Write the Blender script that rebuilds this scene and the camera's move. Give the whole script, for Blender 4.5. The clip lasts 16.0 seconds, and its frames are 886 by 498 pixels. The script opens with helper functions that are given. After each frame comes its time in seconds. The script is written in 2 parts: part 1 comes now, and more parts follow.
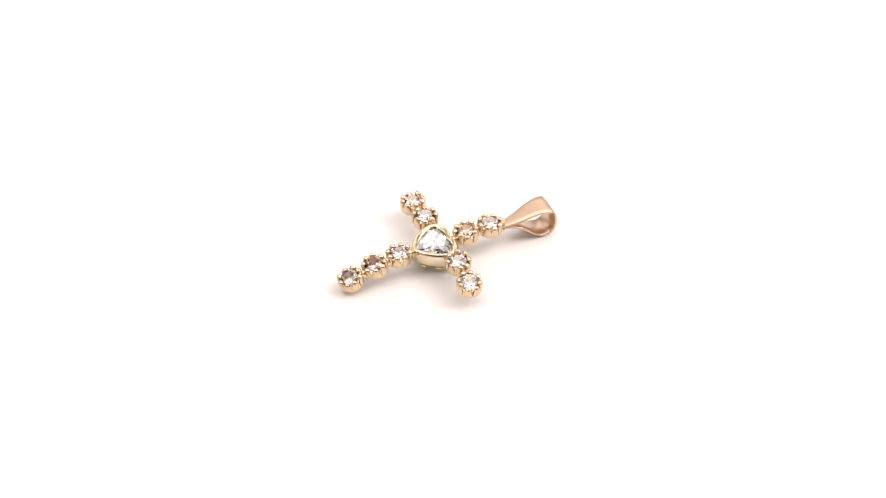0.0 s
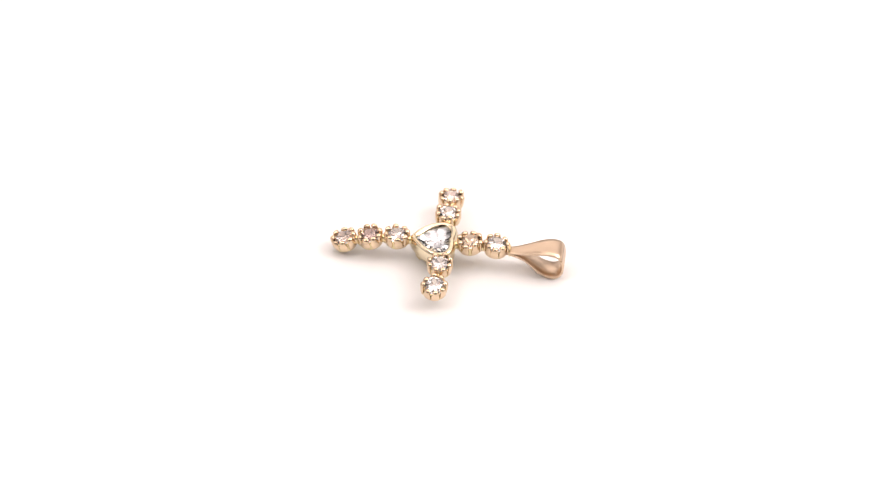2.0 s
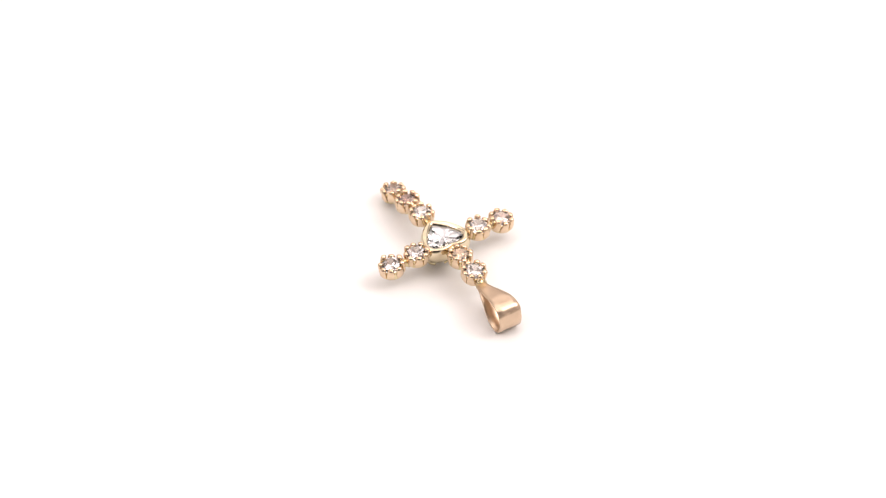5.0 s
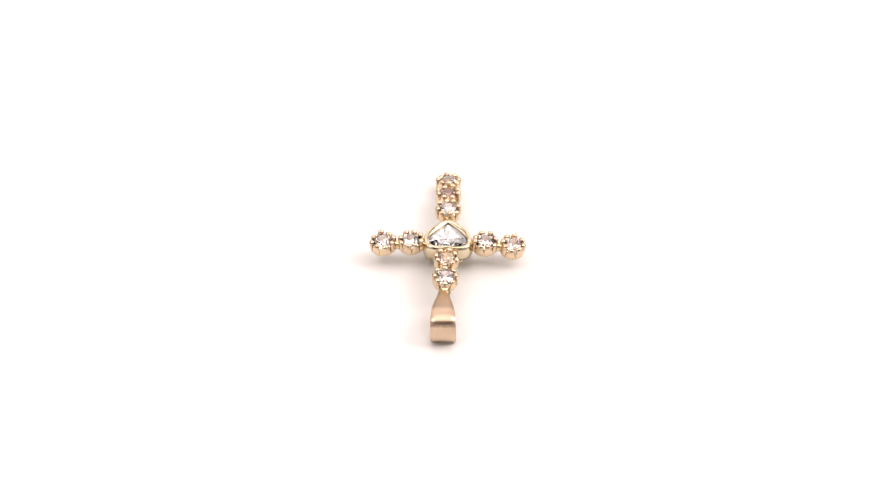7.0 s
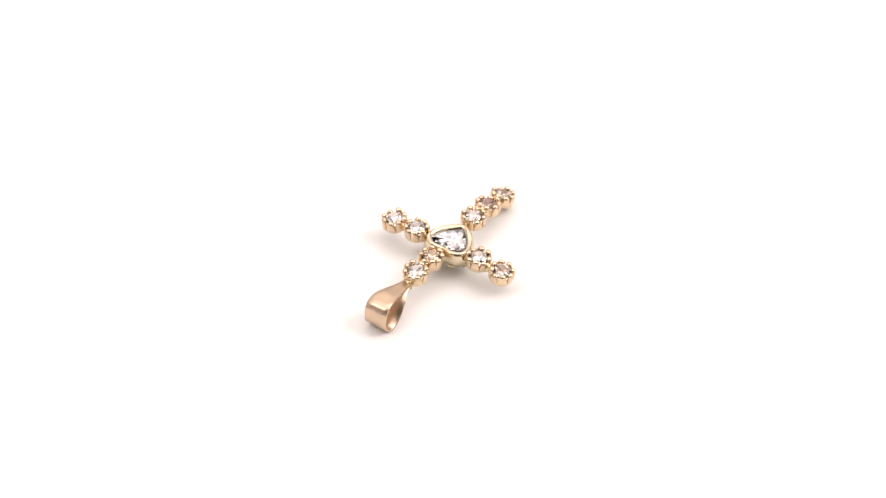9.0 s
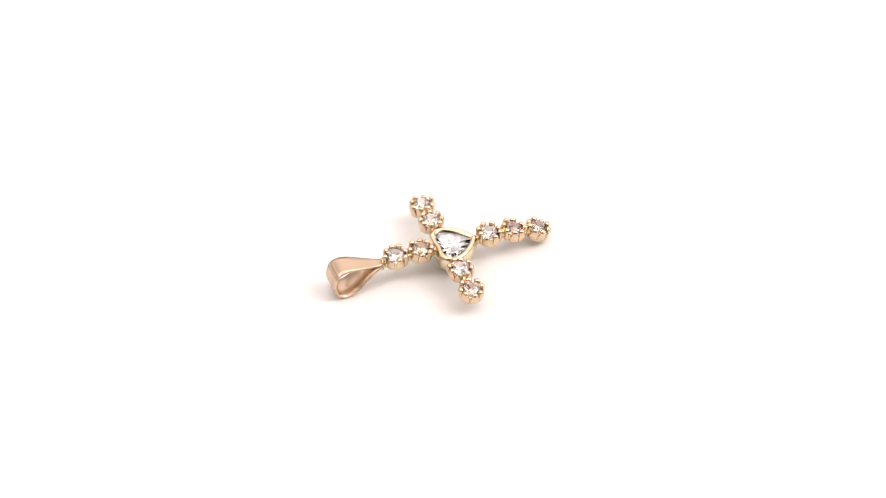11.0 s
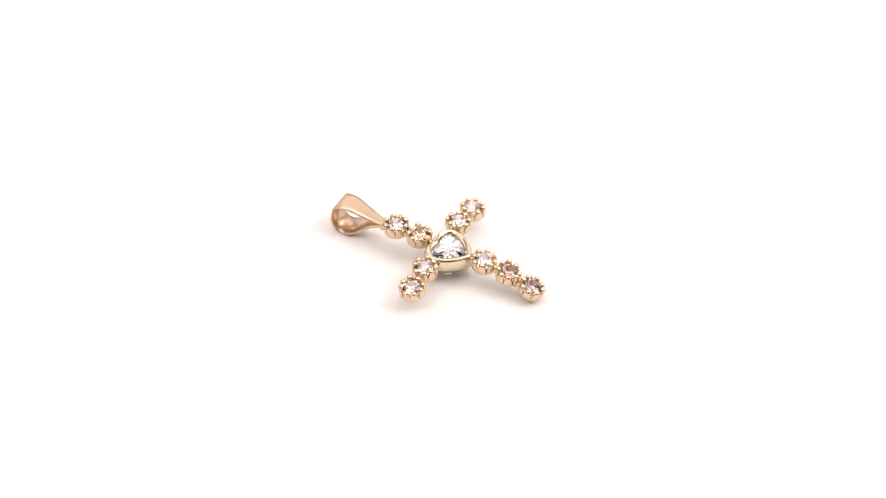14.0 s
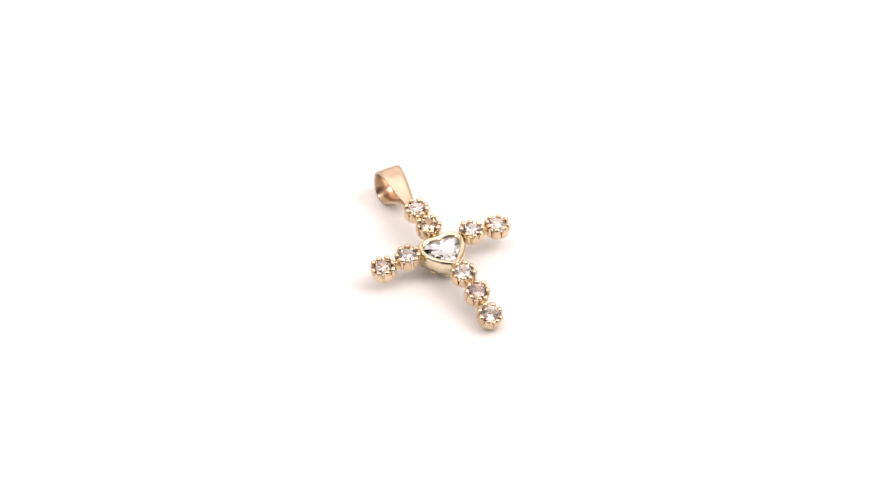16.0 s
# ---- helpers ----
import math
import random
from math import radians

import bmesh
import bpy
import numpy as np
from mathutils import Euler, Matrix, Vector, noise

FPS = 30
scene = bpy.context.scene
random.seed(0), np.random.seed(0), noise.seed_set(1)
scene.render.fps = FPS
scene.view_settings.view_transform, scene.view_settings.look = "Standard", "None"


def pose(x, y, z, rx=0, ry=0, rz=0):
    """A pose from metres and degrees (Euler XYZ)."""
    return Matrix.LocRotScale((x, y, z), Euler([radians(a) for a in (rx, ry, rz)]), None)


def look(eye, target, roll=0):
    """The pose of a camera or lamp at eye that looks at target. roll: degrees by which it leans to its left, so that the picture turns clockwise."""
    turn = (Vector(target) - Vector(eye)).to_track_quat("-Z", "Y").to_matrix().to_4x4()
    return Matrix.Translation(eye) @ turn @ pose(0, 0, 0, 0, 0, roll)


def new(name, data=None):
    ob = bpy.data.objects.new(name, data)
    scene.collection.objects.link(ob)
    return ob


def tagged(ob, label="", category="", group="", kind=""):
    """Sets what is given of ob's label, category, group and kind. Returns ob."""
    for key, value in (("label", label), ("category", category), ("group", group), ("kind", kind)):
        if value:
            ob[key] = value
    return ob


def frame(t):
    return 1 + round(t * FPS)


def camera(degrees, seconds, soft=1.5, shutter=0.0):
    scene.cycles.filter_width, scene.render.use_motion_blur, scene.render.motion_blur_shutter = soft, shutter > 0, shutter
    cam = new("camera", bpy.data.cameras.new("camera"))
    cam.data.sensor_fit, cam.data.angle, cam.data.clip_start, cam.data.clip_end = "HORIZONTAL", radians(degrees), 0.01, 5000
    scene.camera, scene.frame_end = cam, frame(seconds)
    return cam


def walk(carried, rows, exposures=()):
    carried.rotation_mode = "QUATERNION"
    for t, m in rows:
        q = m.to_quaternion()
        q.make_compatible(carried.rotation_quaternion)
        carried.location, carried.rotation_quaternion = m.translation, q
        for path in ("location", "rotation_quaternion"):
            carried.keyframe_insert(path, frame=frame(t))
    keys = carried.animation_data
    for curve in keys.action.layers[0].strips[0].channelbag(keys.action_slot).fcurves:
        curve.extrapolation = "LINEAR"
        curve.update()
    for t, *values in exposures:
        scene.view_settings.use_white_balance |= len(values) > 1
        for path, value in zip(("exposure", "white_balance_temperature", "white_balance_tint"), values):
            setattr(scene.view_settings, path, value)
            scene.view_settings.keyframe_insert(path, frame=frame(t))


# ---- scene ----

MM = 0.001
AXIS_TURN = 26.24      # pendant's heading at the start, degrees
RATE = 16.68           # turntable speed, degrees per second, clockwise from above
LIFT = 2.80            # mm from the platter up to the middle of the cross
SLOT = 330             # mm, half of the tent front's slot, sized for dark reflections

# ---- camera: on a tripod, looking down at 44 degrees from 43 cm ----
ELEV, DIST = radians(43.85), 434.8
cam = camera(12.0, 16.0, soft=1.1)
eye = Vector((0.0, -DIST * math.cos(ELEV), DIST * math.sin(ELEV) + LIFT)) * MM
target = Vector((-0.06, -0.72 * math.sin(ELEV), LIFT - 0.72 * math.cos(ELEV))) * MM
view = look(eye, target, 1.22)
cam.data.dof.use_dof, cam.data.dof.focus_distance, cam.data.dof.aperture_fstop = True, 0.431, 32.0
walk(cam, [(0.0, view), (16.0, view)], exposures=[(0.0, -0.30), (16.0, -0.30)])

# ---- light: assumed, unseen lamps in a grey cloth tent, key on the right ----
world = bpy.data.worlds.new("world")
world.use_nodes = True
world.node_tree.nodes["Background"].inputs[0].default_value = (1.0, 0.99, 0.98, 1)
world.node_tree.nodes["Background"].inputs[1].default_value = 0.05
scene.world = world


def softbox(name, at, to, size_x, size_y, watts, colour):
    data = bpy.data.lights.new(name, "AREA")
    data.shape, data.size, data.size_y = "RECTANGLE", size_x, size_y
    data.energy, data.color = watts, colour
    ob = new(name, data)
    ob.matrix_basis = look(at, to)
    return ob


# area panels in place of lit cloth, and two bare lamps
WARM = (1.0, 0.89, 0.864)
softbox("softbox_overhead", (0.0, 0.08, 0.885), (0.0, 0.08, 0), 1.00, 0.90, 5.6, WARM)
# back and side fills, added because the cloth alone reflects too dark
softbox("fill_back", (0.0, 0.625, 0.48), (0.0, 0.0, 0.45), 1.10, 0.60, 2.2, WARM)
softbox("fill_right", (0.625, 0.1, 0.48), (0.0, 0.1, 0.45), 0.60, 0.36, 1.2, WARM)
softbox("fill_left", (-0.625, 0.1, 0.48), (0.0, 0.1, 0.45), 0.60, 0.36, 0.7, WARM)
softbox("lamp_key", (0.43, 0.02, 0.50), (0, 0, 0), 0.30, 0.30, 2.3, (1.0, 0.92, 0.90))
# extra lamp, added only to put white glints on the metal
softbox("lamp_glint", (-0.38, -0.18, 0.58), (0, 0, 0), 0.18, 0.18, 1.0, (1.0, 0.92, 0.90))


# ---- materials ----
def material(name):
    m = bpy.data.materials.new(name)
    m.use_nodes = True
    return m, m.node_tree.nodes, m.node_tree.links, m.node_tree.nodes["Principled BSDF"]


def varied(name, dark, light, rough, metal, scale, bump=0.0, bump_scale=0.0, stretch=(1, 1, 1), rough_span=0.08):
    """Colour that drifts between two tones, roughness that drifts with it, and a fine relief."""
    m, nodes, links, bsdf = material(name)
    where = nodes.new("ShaderNodeTexCoord")
    mapping = nodes.new("ShaderNodeMapping")
    mapping.inputs["Scale"].default_value = stretch
    links.new(where.outputs["Object"], mapping.inputs["Vector"])
    broad = nodes.new("ShaderNodeTexNoise")
    broad.inputs["Scale"].default_value = scale
    broad.inputs["Detail"].default_value = 3.0
    links.new(mapping.outputs["Vector"], broad.inputs["Vector"])
    ramp = nodes.new("ShaderNodeValToRGB")
    ramp.color_ramp.elements[0].position, ramp.color_ramp.elements[1].position = 0.35, 0.65
    ramp.color_ramp.elements[0].color, ramp.color_ramp.elements[1].color = (*dark, 1), (*light, 1)
    links.new(broad.outputs["Fac"], ramp.inputs["Fac"])
    links.new(ramp.outputs["Color"], bsdf.inputs["Base Color"])
    span = nodes.new("ShaderNodeMapRange")
    span.inputs["To Min"].default_value, span.inputs["To Max"].default_value = max(rough - rough_span, 0.02), rough + rough_span
    links.new(broad.outputs["Fac"], span.inputs["Value"])
    links.new(span.outputs["Result"], bsdf.inputs["Roughness"])
    bsdf.inputs["Metallic"].default_value = metal
    if bump:
        fine = nodes.new("ShaderNodeTexNoise")
        fine.inputs["Scale"].default_value = bump_scale
        fine.inputs["Detail"].default_value = 4.0
        links.new(mapping.outputs["Vector"], fine.inputs["Vector"])
        relief = nodes.new("ShaderNodeBump")
        relief.inputs["Strength"].default_value = 1.0
        relief.inputs["Distance"].default_value = bump
        links.new(fine.outputs["Fac"], relief.inputs["Height"])
        links.new(relief.outputs["Normal"], bsdf.inputs["Normal"])
    return m


def gem(name, tint, ior=2.1, rough=0.0):
    m, nodes, links, bsdf = material(name)
    bsdf.inputs["Base Color"].default_value = (*tint, 1)
    bsdf.inputs["Transmission Weight"].default_value = 1.0
    bsdf.inputs["IOR"].default_value = ior
    bsdf.inputs["Roughness"].default_value = rough
    return m


REFLECTOR = varied("silver_reflector", (0.93, 0.93, 0.94), (0.97, 0.97, 0.98), 0.42, 1.0, 900)
GOLD = varied("yellow_gold", (0.60, 0.505, 0.285), (0.82, 0.705, 0.445), 0.05, 1.0, 700, 0.00002, 1800, rough_span=0.04)
BEAD = varied("rosy_gold_beads", (0.61, 0.46, 0.31), (0.83, 0.66, 0.475), 0.05, 1.0, 900, 0.00003, 2000, rough_span=0.04)
ROSE = varied("satin_gold", (0.60, 0.45, 0.325), (0.69, 0.53, 0.385), 0.31, 1.0, 350, 0.00001, 2500, (0.25, 1, 1))
BEZEL = varied("pale_gold_bezel", (0.66, 0.56, 0.39), (0.83, 0.73, 0.54), 0.08, 1.0, 500, 0.00002, 1800, rough_span=0.04)


def tarnish_line(m):
    """A thin tarnished streak along the fold of the ribbon."""
    nodes, links = m.node_tree.nodes, m.node_tree.links
    bsdf = nodes["Principled BSDF"]
    plain = bsdf.inputs["Base Color"].links[0].from_socket
    where, axes, wobble = nodes.new("ShaderNodeTexCoord"), nodes.new("ShaderNodeSeparateXYZ"), nodes.new("ShaderNodeTexNoise")
    links.new(where.outputs["Object"], axes.inputs[0])
    links.new(where.outputs["Object"], wobble.inputs["Vector"])
    wobble.inputs["Scale"].default_value = 1400

    def maths(kind, a, b):
        node = nodes.new("ShaderNodeMath")
        node.operation = kind
        for socket, value in zip(node.inputs, (a, b)):
            if isinstance(value, float):
                socket.default_value = value
            else:
                links.new(value, socket)
        return node.outputs[0]

    def span(value, lo, hi):
        node = nodes.new("ShaderNodeMapRange")
        node.inputs["From Min"].default_value, node.inputs["From Max"].default_value = lo, hi
        links.new(value, node.inputs["Value"])
        return node.outputs["Result"]

    off = maths("ABSOLUTE", maths("ADD", maths("ADD", axes.outputs["Z"], -0.00014), maths("MULTIPLY", wobble.outputs["Fac"], 0.00008)), 0.0)
    streak = maths("MULTIPLY", span(off, 0.00020, 0.00005), span(axes.outputs["X"], 0.01190, 0.01205))
    worn = maths("MULTIPLY", streak, span(wobble.outputs["Fac"], 0.22, 0.85))
    mix = nodes.new("ShaderNodeMix")
    mix.data_type = "RGBA"
    links.new(worn, mix.inputs["Factor"])
    mix_colours = [x for x in mix.inputs if x.type == "RGBA"]
    links.new(plain, mix_colours[0])
    mix_colours[1].default_value = (0.20, 0.13, 0.085, 1)
    links.new([x for x in mix.outputs if x.type == "RGBA"][0], bsdf.inputs["Base Color"])


tarnish_line(ROSE)
SOLDER = varied("solder", (0.70, 0.58, 0.33), (0.85, 0.73, 0.47), 0.25, 1.0, 900, 0.00003, 2200)
STAMP = varied("stamped_recess", (0.20, 0.13, 0.08), (0.30, 0.20, 0.12), 0.5, 1.0, 900)
ICE = gem("white_zirconia", (0.985, 0.985, 0.99), 1.5)
CLEAR = gem("clear_zirconia", (0.975, 0.895, 0.855))
PINK = gem("pale_pink_zirconia", (0.94, 0.76, 0.68))
CHAMPAGNE = gem("champagne_zirconia", (0.95, 0.69, 0.47))
BROWN = gem("brown_zirconia", (0.68, 0.45, 0.39))
PAPER = varied("white_platter_laminate", (0.86, 0.86, 0.855), (0.88, 0.88, 0.875), 0.55, 0.0, 12, 0.00001, 900)
CLOTH = varied("pale_grey_tent_cloth", (0.56, 0.55, 0.54), (0.61, 0.60, 0.59), 0.9, 0.0, 8, 0.0002, 300)
DARK_SURROUND = varied("unseen_dark_surround", (0.20, 0.18, 0.165), (0.25, 0.23, 0.215), 0.9, 0.0, 3)


# ---- mesh helpers (millimetres in, metres out) ----
def part(name, bm, mat, parent=None, label="", smooth=True):
    data = bpy.data.meshes.new(name)
    bmesh.ops.recalc_face_normals(bm, faces=bm.faces)
    bm.to_mesh(data)
    bm.free()
    data.transform(Matrix.Scale(MM, 4))
    for p in data.polygons:
        p.use_smooth = smooth
    data.materials.append(mat)
    ob = new(name, data)
    ob.parent = parent
    return tagged(ob, label)


def shared(name, data, parent, m):
    ob = new(name, data)
    ob.parent = parent
    ob.matrix_basis = m
    return ob


def at_mm(x, y, z, rx=0, ry=0, rz=0):
    return pose(x * MM, y * MM, z * MM, rx, ry, rz)


def rings(loops, closed_ends=(False, False), wrap=False):
    """Skin a row of closed loops with quads."""
    bm = bmesh.new()
    rows = [[bm.verts.new(p) for p in loop] for loop in loops]
    n = len(rows[0])
    pairs = list(zip(rows, rows[1:])) + ([(rows[-1], rows[0])] if wrap else [])
    for a, b in pairs:
        for i in range(n):
            bm.faces.new((a[i], a[(i + 1) % n], b[(i + 1) % n], b[i]))
    if closed_ends[0]:
        bm.faces.new(rows[0][::-1])
    if closed_ends[1]:
        bm.faces.new(rows[-1])
    return bm


def circle(r, z, n, shift=0.0):
    return [(r * math.cos(2 * math.pi * (i + shift) / n), r * math.sin(2 * math.pi * (i + shift) / n), z) for i in range(n)]


def spline(points, n, closed=False):
    """Points along a Catmull-Rom curve, evenly spaced by length."""
    pts = [Vector(p) for p in points]
    k = len(pts)
    get = (lambda i: pts[i % k]) if closed else (lambda i: pts[min(max(i, 0), k - 1)])
    dense = []
    for i in range(k if closed else k - 1):
        a, b, c, d = get(i - 1), get(i), get(i + 1), get(i + 2)
        for j in range(24):
            u = j / 24
            dense.append(0.5 * (2 * b + (c - a) * u + (2 * a - 5 * b + 4 * c - d) * u * u + (3 * b - a - 3 * c + d) * u ** 3))
    dense.append(get(0) if closed else pts[-1])
    run = [0.0]
    for p, q in zip(dense, dense[1:]):
        run.append(run[-1] + (q - p).length)
    out, j = [], 0
    steps = n if closed else n - 1
    for i in range(n):
        s = run[-1] * i / steps
        while j < len(run) - 2 and run[j + 1] < s:
            j += 1
        f = (s - run[j]) / max(run[j + 1] - run[j], 1e-9)
        out.append(dense[j].lerp(dense[j + 1], min(f, 1)))
    return out


# ---- the place: a platter inside an assumed, unseen tent that shapes the reflections ----
def box(name, lo, hi, mat, label):
    bm = bmesh.new()
    bmesh.ops.create_cube(bm, size=1.0)
    for v in bm.verts:
        v.co = [(lo[i] + hi[i]) / 2 + v.co[i] * (hi[i] - lo[i]) for i in range(3)]
    bmesh.ops.bevel(bm, geom=bm.edges[:], offset=2.0, segments=2, affect="EDGES")
    return tagged(part(name, bm, mat, None, label, False), category=name.split("_")[0], kind="structure")


box("floor", (-750, -1650, -46), (750, 750, -16), CLOTH, "pale cloth-covered table under the turntable")
box("wall_back", (-700, 640, -16), (700, 660, 900), CLOTH, "unseen pale grey cloth back wall of an assumed light tent")
box("wall_left", (-660, -620, -16), (-640, 640, 900), CLOTH, "unseen pale grey cloth side wall of an assumed light tent")
box("wall_right", (640, -620, -16), (660, 640, 900), CLOTH, "unseen pale grey cloth side wall of an assumed light tent")
box("ceiling", (-700, -640, 900), (700, 660, 920), CLOTH, "unseen pale grey cloth top of an assumed light tent")


def tent_front():
    """Unseen cloth front; its square slot gives the metal something dark to reflect."""
    def loop(x0, x1, z0, z1, y):
        return [(x0, y, z0), (x1, y, z0), (x1, y, z1), (x0, y, z1)]
    slot, whole = (-SLOT, SLOT, 500 - SLOT, 500 + SLOT), (-638, 638, -16, 898)
    bm = rings([loop(*whole, -600), loop(*slot, -600), loop(*slot, -604), loop(*whole, -604)], wrap=True)
    return tagged(part("wall_tent_front", bm, CLOTH, None, "unseen pale grey cloth front of an assumed light tent, slotted for dark reflections", False), category="wall", kind="structure")


tent_front()
# unseen dark enclosure, added to close the set and darken reflections
box("wall_side_left", (-770, -1650, -16), (-750, -620, 900), DARK_SURROUND, "unseen dark side of the surround, added for the metal to reflect")
box("wall_side_right", (750, -1650, -16), (770, -620, 900), DARK_SURROUND, "unseen dark side of the surround, added for the metal to reflect")
box("ceiling_front", (-770, -1650, 900), (770, -642, 920), DARK_SURROUND, "unseen dark top of the surround, added for the metal to reflect")
box("wall_front", (-750, -1650, -16), (750, -1630, 900), DARK_SURROUND, "unseen dark end of the surround, added for the metal to reflect")


def turntable():
    r, edge = 190.0, 1.2
    prof = [(r - edge, 0.0), (r - 0.35, -0.35), (r, -edge), (r, -9.0), (r - 1.0, -10.0)]
    ob = part("turntable", rings([circle(a, z, 128) for a, z in prof], (True, True)), PAPER, None, "plain white round turntable platter, seamless and matte", False)
    hub = [(58.0, -10.0), (60.0, -10.6), (60.0, -15.4), (59.4, -16.0)]
    part("hub", rings([circle(a, z, 64) for a, z in hub], (True, True)), PAPER, ob)
    return tagged(ob, category="turntable")


PLATTER = turntable()

# ---- the pendant ----
PENDANT = new("cross_pendant")
tagged(PENDANT, "small gold cross pendant with clear and pink stones, lying flat", "pendant")


def collet_bm():
    """Round cup with a moulded foot, open through the middle."""
    prof = [(0.86, -1.20), (0.98, -1.18), (1.06, -1.13), (1.11, -1.04), (1.11, -0.96), (1.07, -0.88), (1.06, -0.70), (1.06, -0.50), (1.07, -0.38),
            (1.07, -0.28), (1.02, -0.24), (0.98, -0.26), (0.95, -0.34), (0.86, -0.50), (0.80, -0.75), (0.78, -1.15), (0.80, -1.20)]
    return rings([circle(r, z, 40) for r, z in prof], wrap=True)


def prong_bm(width=1.0, tall=0.0):
    """One claw of the crown: a petal up the cup that ends in a round bead leaning over the stone."""
    line = [(1.06, -1.02), (1.09, -0.95), (1.105, -0.76), (1.115, -0.52), (1.12, -0.36), (1.12, -0.24), (1.115, -0.13 + tall), (1.075, -0.045 + tall),
            (1.00, 0.015 + tall), (0.92, 0.02 + tall), (0.86, -0.01 + tall), (0.82, -0.06 + tall)]
    wide = [0.37, 0.40, 0.41, 0.41, 0.385, 0.34, 0.325, 0.335, 0.315, 0.26, 0.17, 0.05]
    thick = [0.06, 0.10, 0.13, 0.14, 0.13, 0.14, 0.18, 0.21, 0.205, 0.165, 0.11, 0.04]
    loops, n = [], 16
    for i, (r, z) in enumerate(line):
        a, b = line[max(i - 1, 0)], line[min(i + 1, len(line) - 1)]
        tx, tz = b[0] - a[0], b[1] - a[1]
        s = math.hypot(tx, tz)
        nx, nz = tz / s, -tx / s
        loop = []
        for k in range(n):
            u = 2 * math.pi * (k + 0.5) / n
            boxy = 0.55 if i < 4 else 0.75 if i == 4 else 1.0          # flat petals, round beads
            y = width * wide[i] * math.copysign(abs(math.cos(u)) ** boxy, math.cos(u))
            h = thick[i] * math.copysign(abs(math.sin(u)) ** boxy, math.sin(u))
            loop.append((r + nx * h - y * y * 0.42, y, z + nz * h))
        loops.append(loop)
    return rings(loops, (True, True))


def brilliant_bm(r=0.95):
    """Round brilliant: table, star, kite and girdle facets above, mains and halves down to the culet."""
    bm = bmesh.new()
    for p in (circle(0.54 * r, 0.15, 8, 0.5) + circle(0.80 * r, 0.035, 8, 0.0) + circle(r, -0.16, 16) + circle(r, -0.20, 16)
              + circle(0.24 * r, -0.80, 8, 0.5) + [(0.0, 0.0, -0.97)]):
        bm.verts.new(p)
    bmesh.ops.convex_hull(bm, input=bm.verts[:])
    bmesh.ops.dissolve_limit(bm, angle_limit=0.02, verts=bm.verts[:], edges=bm.edges[:])
    return bm


def mesh_of(name, bm, mat, smooth=True):
    ob = part(name, bm, mat, None, "", smooth)
    data = ob.data
    bpy.data.objects.remove(ob)
    return data


COLLET = mesh_of("setting", collet_bm(), GOLD)
PRONGS = [mesh_of("prong", prong_bm(w, h), BEAD) for w, h in ((1.0, 0.0), (0.94, 0.05), (1.05, -0.03), (0.98, 0.02), (0.90, -0.05), (1.03, 0.04))]
STONES = {m.name: mesh_of("gemstone", brilliant_bm(), m, False) for m in (CLEAR, PINK, CHAMPAGNE, BROWN)}
# x, y, z of the crown, outward heading of its lean, lean, stone, spin
CROWNS = [
    (-10.56, 0.29, -1.03, 180, 18, PINK, 7),
    (-7.78, 0.27, -0.23, 180, 12, BROWN, 25),
    (-4.94, 0.35, 0.19, 180, 5, CLEAR, 14),
    (2.68, 0.35, 0.37, 0, -3, CHAMPAGNE, 33),
    (5.46, 0.29, 0.39, 0, 3, CLEAR, 2),
    (-0.14, 4.28, 0.21, 90, 4, CLEAR, 18),
    (-0.17, 7.18, -0.16, 90, 8, PINK, 39),
    (0.06, -3.40, 0.31, -90, 3, CLEAR, 28),
    (-0.09, -6.31, -0.09, -90, 8, CLEAR, 11),
]
rng = random.Random(4)
for x, y, z, heading, lean, stone, spin in CROWNS:
    tilt = Matrix.Rotation(radians(heading), 4, "Z") @ Matrix.Rotation(radians(lean), 4, "Y") @ Matrix.Rotation(radians(spin - heading), 4, "Z")
    crown = shared("setting", COLLET, PENDANT, Matrix.Translation(Vector((x, y, z + LIFT + 0.06)) * MM) @ tilt @ Matrix.Diagonal((1.10, 1.10, 1.10, 1)))
    tagged(crown, "pale gold cup setting with eight petal prongs")
    for k in range(8):
        turn = at_mm(0, 0, rng.uniform(-0.02, 0.02), 0, 0, 45 * k + rng.uniform(-4.5, 4.5)) @ at_mm(rng.uniform(-0.04, 0.03), 0, 0, rng.uniform(-7, 7), rng.uniform(-5, 4), 0)
        shared("prong", PRONGS[rng.randrange(6)], crown, turn)
    seat = at_mm(0, 0, rng.uniform(0.01, 0.05), rng.uniform(-4, 4), rng.uniform(-4, 4), rng.uniform(0, 45))
    g = shared("gemstone", STONES[stone.name], crown, seat)
    tagged(g, {"clear_zirconia": "clear round faceted stone", "pale_pink_zirconia": "pale pink round faceted stone",
               "champagne_zirconia": "champagne orange round faceted stone", "brown_zirconia": "brownish round faceted stone"}[stone.name])

# heart bezel: point towards the long arm
HALF = [(-3.24, 0.0), (-3.04, 0.46), (-2.42, 1.27), (-1.55, 1.96), (-0.60, 2.36), (0.15, 2.38), (0.75, 2.02), (1.06, 1.36), (1.08, 0.70), (1.02, 0.26), (0.98, 0.0)]
OUTLINE = spline([(x, y, 0) for x, y in HALF] + [(x, -y, 0) for x, y in HALF[-2:0:-1]], 72, True)
MID = Vector((-0.80, 0, 0))


def heart(inset, z, points=OUTLINE):
    k = 1 - inset / 2.15
    return [((p.x - MID.x) * k + MID.x, p.y * k, z) for p in points]


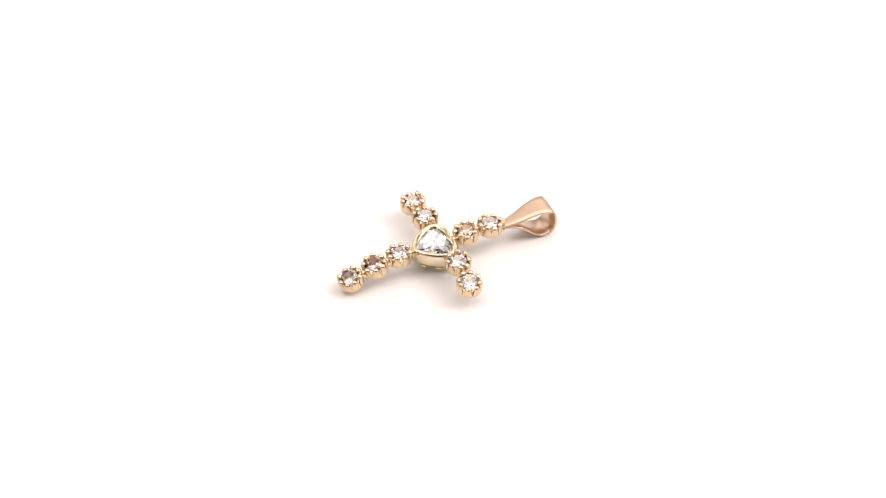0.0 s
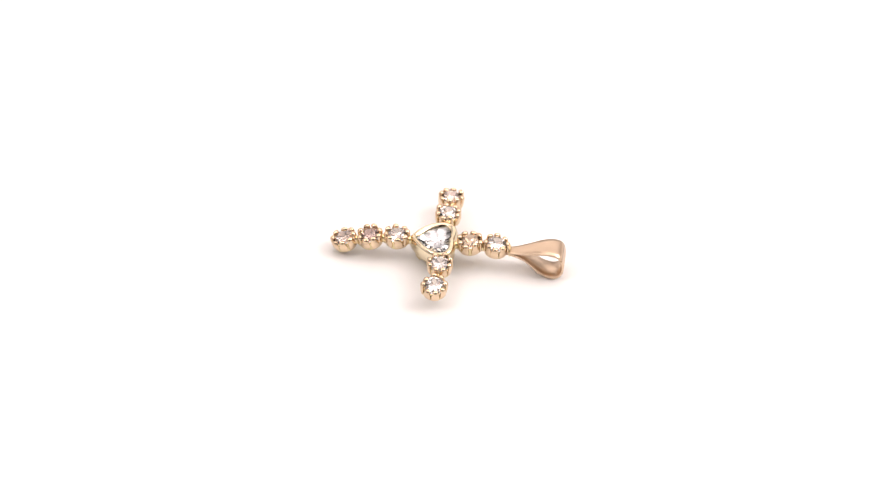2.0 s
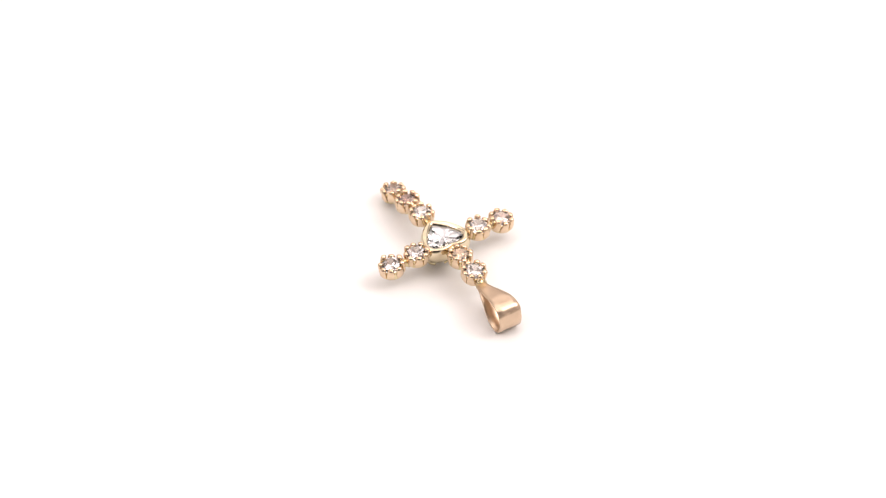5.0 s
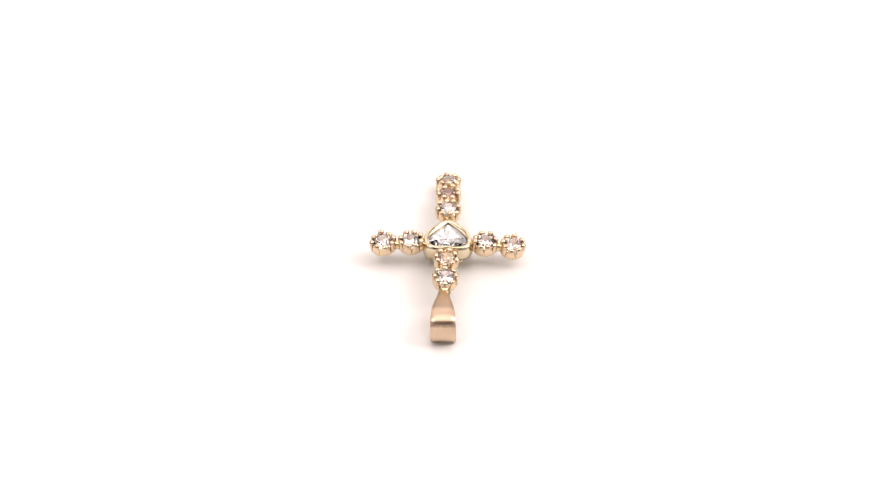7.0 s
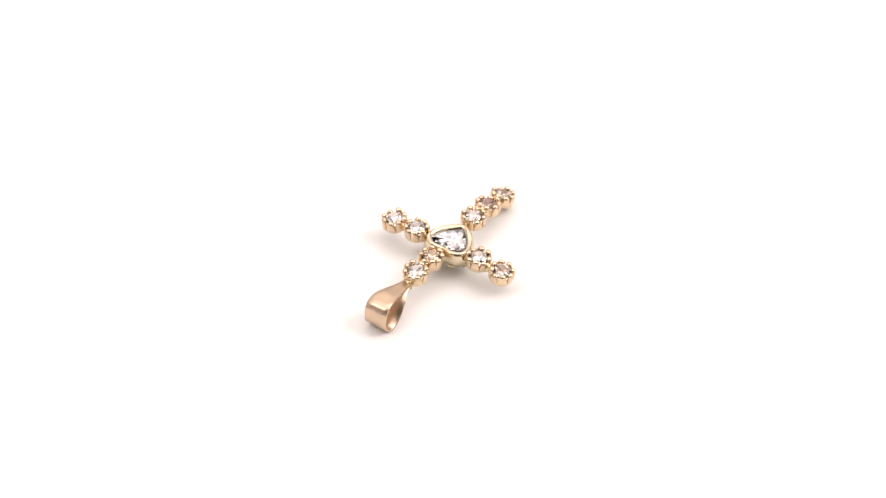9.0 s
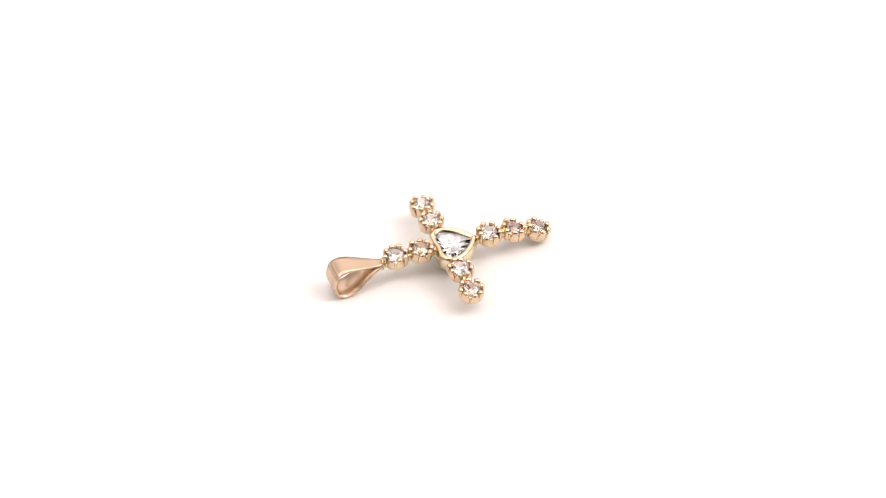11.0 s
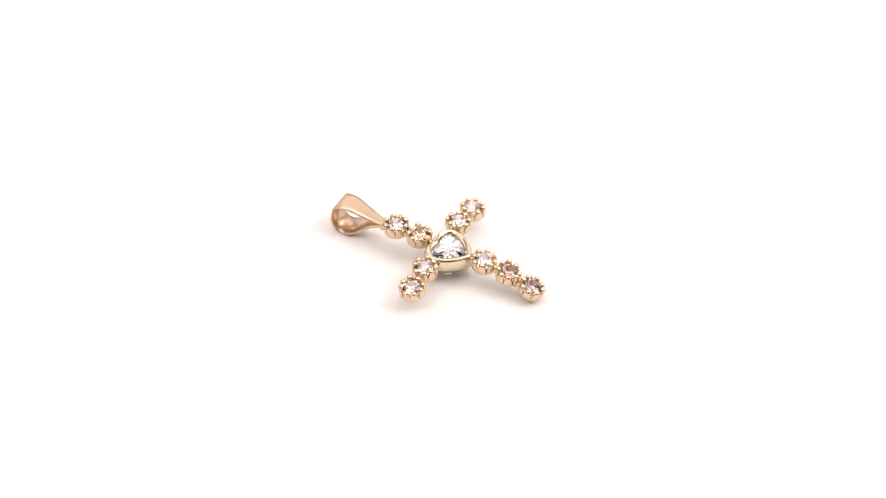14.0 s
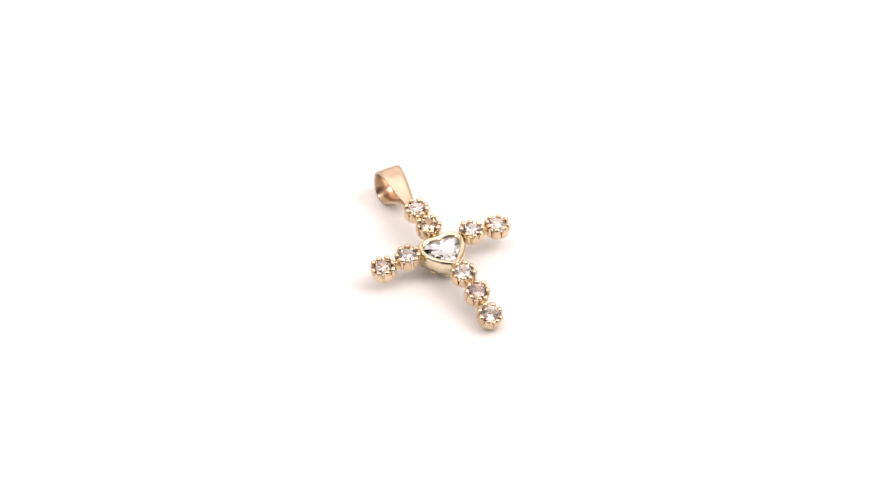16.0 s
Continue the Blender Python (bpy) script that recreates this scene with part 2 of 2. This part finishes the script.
STONE_HALF = [(-2.62, 0.0), (-2.38, 0.34), (-1.60, 1.12), (-0.95, 1.57), (-0.32, 1.80), (0.15, 1.66), (0.46, 1.10), (0.50, 0.55), (0.42, 0.20), (0.38, 0.0)]
STONE = spline([(x, y, 0) for x, y in STONE_HALF] + [(x, -y, 0) for x, y in STONE_HALF[-2:0:-1]], 72, True)


def opening(inset, z, points=STONE):
    k = 1 - inset / 1.6
    return [((p.x - MID.x) * k + MID.x, p.y * k, z) for p in points]


def between(f, z):
    return [(a[0] + (b[0] - a[0]) * f, a[1] + (b[1] - a[1]) * f, z) for a, b in zip(heart(0.30, z), opening(0, z))]


def heart_bezel():
    outer = [(0.16, -1.50), (0.04, -1.46), (-0.05, -1.15), (-0.07, -0.80), (-0.05, -0.45), (0.0, -0.20), (0.06, -0.06), (0.14, 0.04), (0.22, 0.085), (0.30, 0.08)]
    loops = [heart(i, z) for i, z in outer] + [between(0.45, 0.03), between(0.8, -0.06), opening(0, -0.15), opening(0.02, -0.36), opening(0.10, -1.0)]
    loops += [heart(0.80, -1.42), heart(0.74, -1.50)]
    ob = part("bezel", rings(loops, wrap=True), BEZEL, PENDANT, "smooth heart-shaped gold bezel")
    ob.matrix_basis = at_mm(0.0, 0.41, LIFT + 0.10, 0, -1.5, 0) @ Matrix.Diagonal((1.09, 1.08, 1.06, 1))
    gallery = [(0.20, -1.47), (0.17, -1.60), (0.24, -1.64), (0.85, -1.64), (0.88, -1.47)]
    part("gallery", rings([heart(i, z) for i, z in gallery], wrap=True), GOLD, ob, "gold base rim under the bezel")
    for k in range(8):
        run = range(k * 9 + 1, k * 9 + 6)
        loops = [[heart(d, z)[i % 72] for d, z in ((0.19, -1.60), (0.18, -1.94), (0.25, -1.98), (0.70, -1.98), (0.74, -1.60))] for i in run]
        part("gallery_foot", rings(loops, (True, True)), GOLD, ob)
    few = spline([(x, y, 0) for x, y in STONE_HALF] + [(x, -y, 0) for x, y in STONE_HALF[-2:0:-1]], 16, True)
    off = [(a + b) / 2 for a, b in zip(few, few[1:] + few[:1])]
    n = len(few)
    bm = bmesh.new()
    table = [bm.verts.new(p) for p in opening(0.46, 0.0, few)]
    kite = [bm.verts.new(p) for p in opening(0.24, -0.06, off)]
    girdle = [bm.verts.new(p) for p in opening(-0.01, -0.19, few)]
    under = [bm.verts.new(p) for p in opening(-0.01, -0.23, few)]
    half = [bm.verts.new((x, y, z - 0.09 * (i % 2))) for i, (x, y, z) in enumerate(opening(0.60, -0.40, off))]
    keel = [bm.verts.new((MID.x + 0.25 * math.cos(2 * math.pi * i / n) + 0.15, 0.06 * math.sin(2 * math.pi * i / n), -0.56)) for i in range(n)]
    lower = [[tuple(v.co) for v in row] for row in (under, half, keel)]
    bm.faces.new(table)
    bm.faces.new(keel[::-1])
    for i in range(n):
        j = (i + 1) % n
        bm.faces.new((table[i], kite[i], table[j]))
        bm.faces.new((kite[i], girdle[i], girdle[j]))
        bm.faces.new((table[j], kite[i], girdle[j], kite[j]))
        bm.faces.new((girdle[i], under[i], under[j], girdle[j]))
        bm.faces.new((under[i], half[i], under[j]))
        bm.faces.new((half[i], half[j], under[j]))
        bm.faces.new((half[i], keel[i], keel[j]))
        bm.faces.new((half[i], keel[j], half[j]))
    # added silver reflector cup that brightens the stone, facet for facet
    cup = bmesh.new()
    rim, fold, base = [[cup.verts.new((x, y, z - 0.03)) for x, y, z in row] for row in lower]
    sole = [cup.verts.new(p) for p in opening(0.0, -0.95, few)]
    cup.faces.new(base)
    cup.faces.new(sole)
    for i in range(n):
        j = (i + 1) % n
        cup.faces.new((rim[i], fold[i], rim[j]))
        cup.faces.new((fold[i], fold[j], rim[j]))
        cup.faces.new((fold[i], base[i], base[j]))
        cup.faces.new((fold[i], base[j], fold[j]))
        cup.faces.new((rim[i], rim[j], sole[j], sole[i]))
    part("stone_reflector", cup, REFLECTOR, ob, "added silver faceted reflector that brightens the heart stone", False)
    part("heart_stone", bm, ICE, ob, "clear heart-cut faceted stone", False)
    return ob


# bail: a tapered ribbon folded into a loop
PROFILE = [(6.55, -0.42), (7.3, -0.30), (8.3, -0.06), (9.3, 0.26), (10.2, 0.55), (10.9, 0.67), (11.5, 0.63), (11.95, 0.47), (12.20, 0.22), (12.32, -0.10), (12.41, -0.50),
           (12.48, -1.05), (12.40, -1.68), (12.10, -2.20), (11.68, -2.52), (11.22, -2.60), (10.6, -2.45), (9.85, -1.99), (9.0, -1.22), (8.4, -0.86), (7.6, -0.64), (6.55, -0.56)]
SPAN = (6.5, 7.6, 8.5, 9.4, 10.4, 11.4, 12.2)
UPPER_A, UPPER_B = (0.40, 0.52, 0.68, 0.87, 1.03, 1.16, 1.22), (0.48, 0.70, 0.91, 1.07, 1.24, 1.35, 1.38)
LOWER_A, LOWER_B = (0.38, 0.60, 0.95, 1.15, 1.22, 1.22, 1.22), (0.46, 0.75, 1.05, 1.24, 1.34, 1.36, 1.38)
TWIST = (0.0, 0.10, 0.18, 0.17, 0.12, 0.07, 0.03)      # the lower strip lies twisted on the platter


def bail():
    steps, loops, thick = 128, [], 0.12
    path = spline([(x, 0, z) for x, z in PROFILE], steps)
    for i, p in enumerate(path):
        t = (path[min(i + 1, steps - 1)] - path[max(i - 1, 0)]).normalized()
        nx, nz = -t.z, t.x
        low = min(max((i / steps - 0.42) / 0.12, 0), 1)               # 0 on the upper strip, 1 on the lower
        a = float(np.interp(p.x, SPAN, UPPER_A)) * (1 - low) + float(np.interp(p.x, SPAN, LOWER_A)) * low
        b = float(np.interp(p.x, SPAN, UPPER_B)) * (1 - low) + float(np.interp(p.x, SPAN, LOWER_B)) * low
        lean = -low * float(np.interp(p.x, SPAN, TWIST))
        section = [(a, 0.5), (a - 0.05, 1), (a * 0.5, 1.08), (0, 1.1), (-b * 0.5, 1.08), (-b + 0.05, 1), (-b, 0.5), (-b, -0.5), (-b + 0.05, -1), (0, -1), (a - 0.05, -1), (a, -0.5)]
        loops.append([(p.x + nx * h * thick, y, p.z + nz * h * thick + lean * y) for y, h in section])
    ob = part("bail", rings(loops, (True, True)), ROSE, PENDANT, "satin rose-tinted gold tapered ribbon loop")
    ob.matrix_basis = at_mm(0, 0.16, LIFT, 1.0, 0, 0.6)
    for i, (dx, dy) in enumerate(((0, 0), (0.16, 0.0), (0.08, 0.14))):
        bm = bmesh.new()
        bmesh.ops.create_cube(bm, size=1.0)
        for v in bm.verts:
            v.co = (11.2 + dx + v.co.x * 0.09, 0.62 + dy + v.co.y * 0.10, 0.76 + v.co.z * 0.03)
        part("hallmark", bm, STAMP, ob, "tiny stamped mark", False)
    return ob


heart_bezel()
bail()


def joint(a, b, z):
    """Solder bridge between two neighbours."""
    a, b = Vector((*a, z + LIFT)), Vector((*b, z + LIFT))
    n, loops = 12, []
    d = (b - a).normalized()
    side = d.cross(Vector((0, 0, 1))).normalized()
    up = side.cross(d)
    for k in range(7):
        s = k / 6
        r = 0.42 + 0.22 * (2 * s - 1) ** 2
        c = a.lerp(b, s)
        loops.append([c + (side * math.cos(2 * math.pi * i / n) * r + up * math.sin(2 * math.pi * i / n) * r * 1.1) for i in range(n)])
    return part("solder_joint", rings(loops, (True, True)), SOLDER, PENDANT)


for a, b, z in (((-9.5, 0.3), (-8.7, 0.3), -1.25), ((-6.75, 0.3), (-5.95, 0.32), -0.65), ((-3.95, 0.35), (-3.1, 0.35), -0.55), ((0.9, 0.35), (1.75, 0.35), -0.55),
                ((3.65, 0.33), (4.5, 0.31), -0.4), ((-0.1, 2.45), (-0.12, 3.35), -0.6), ((-0.15, 5.25), (-0.16, 6.2), -0.65),
                ((0.0, -1.8), (0.05, -2.5), -0.6), ((0.0, -4.35), (-0.05, -5.35), -0.6), ((6.3, 0.28), (6.9, 0.25), -0.5)):
    joint(a, b, z)


def motions():
    steps = [i * 0.5 for i in range(33)]
    walk(PENDANT, [(t, pose(0, 0, 0, 0, 0, AXIS_TURN - RATE * t)) for t in steps])
    walk(PLATTER, [(t, pose(0, 0, 0, 0, 0, AXIS_TURN - RATE * t)) for t in steps])


motions()
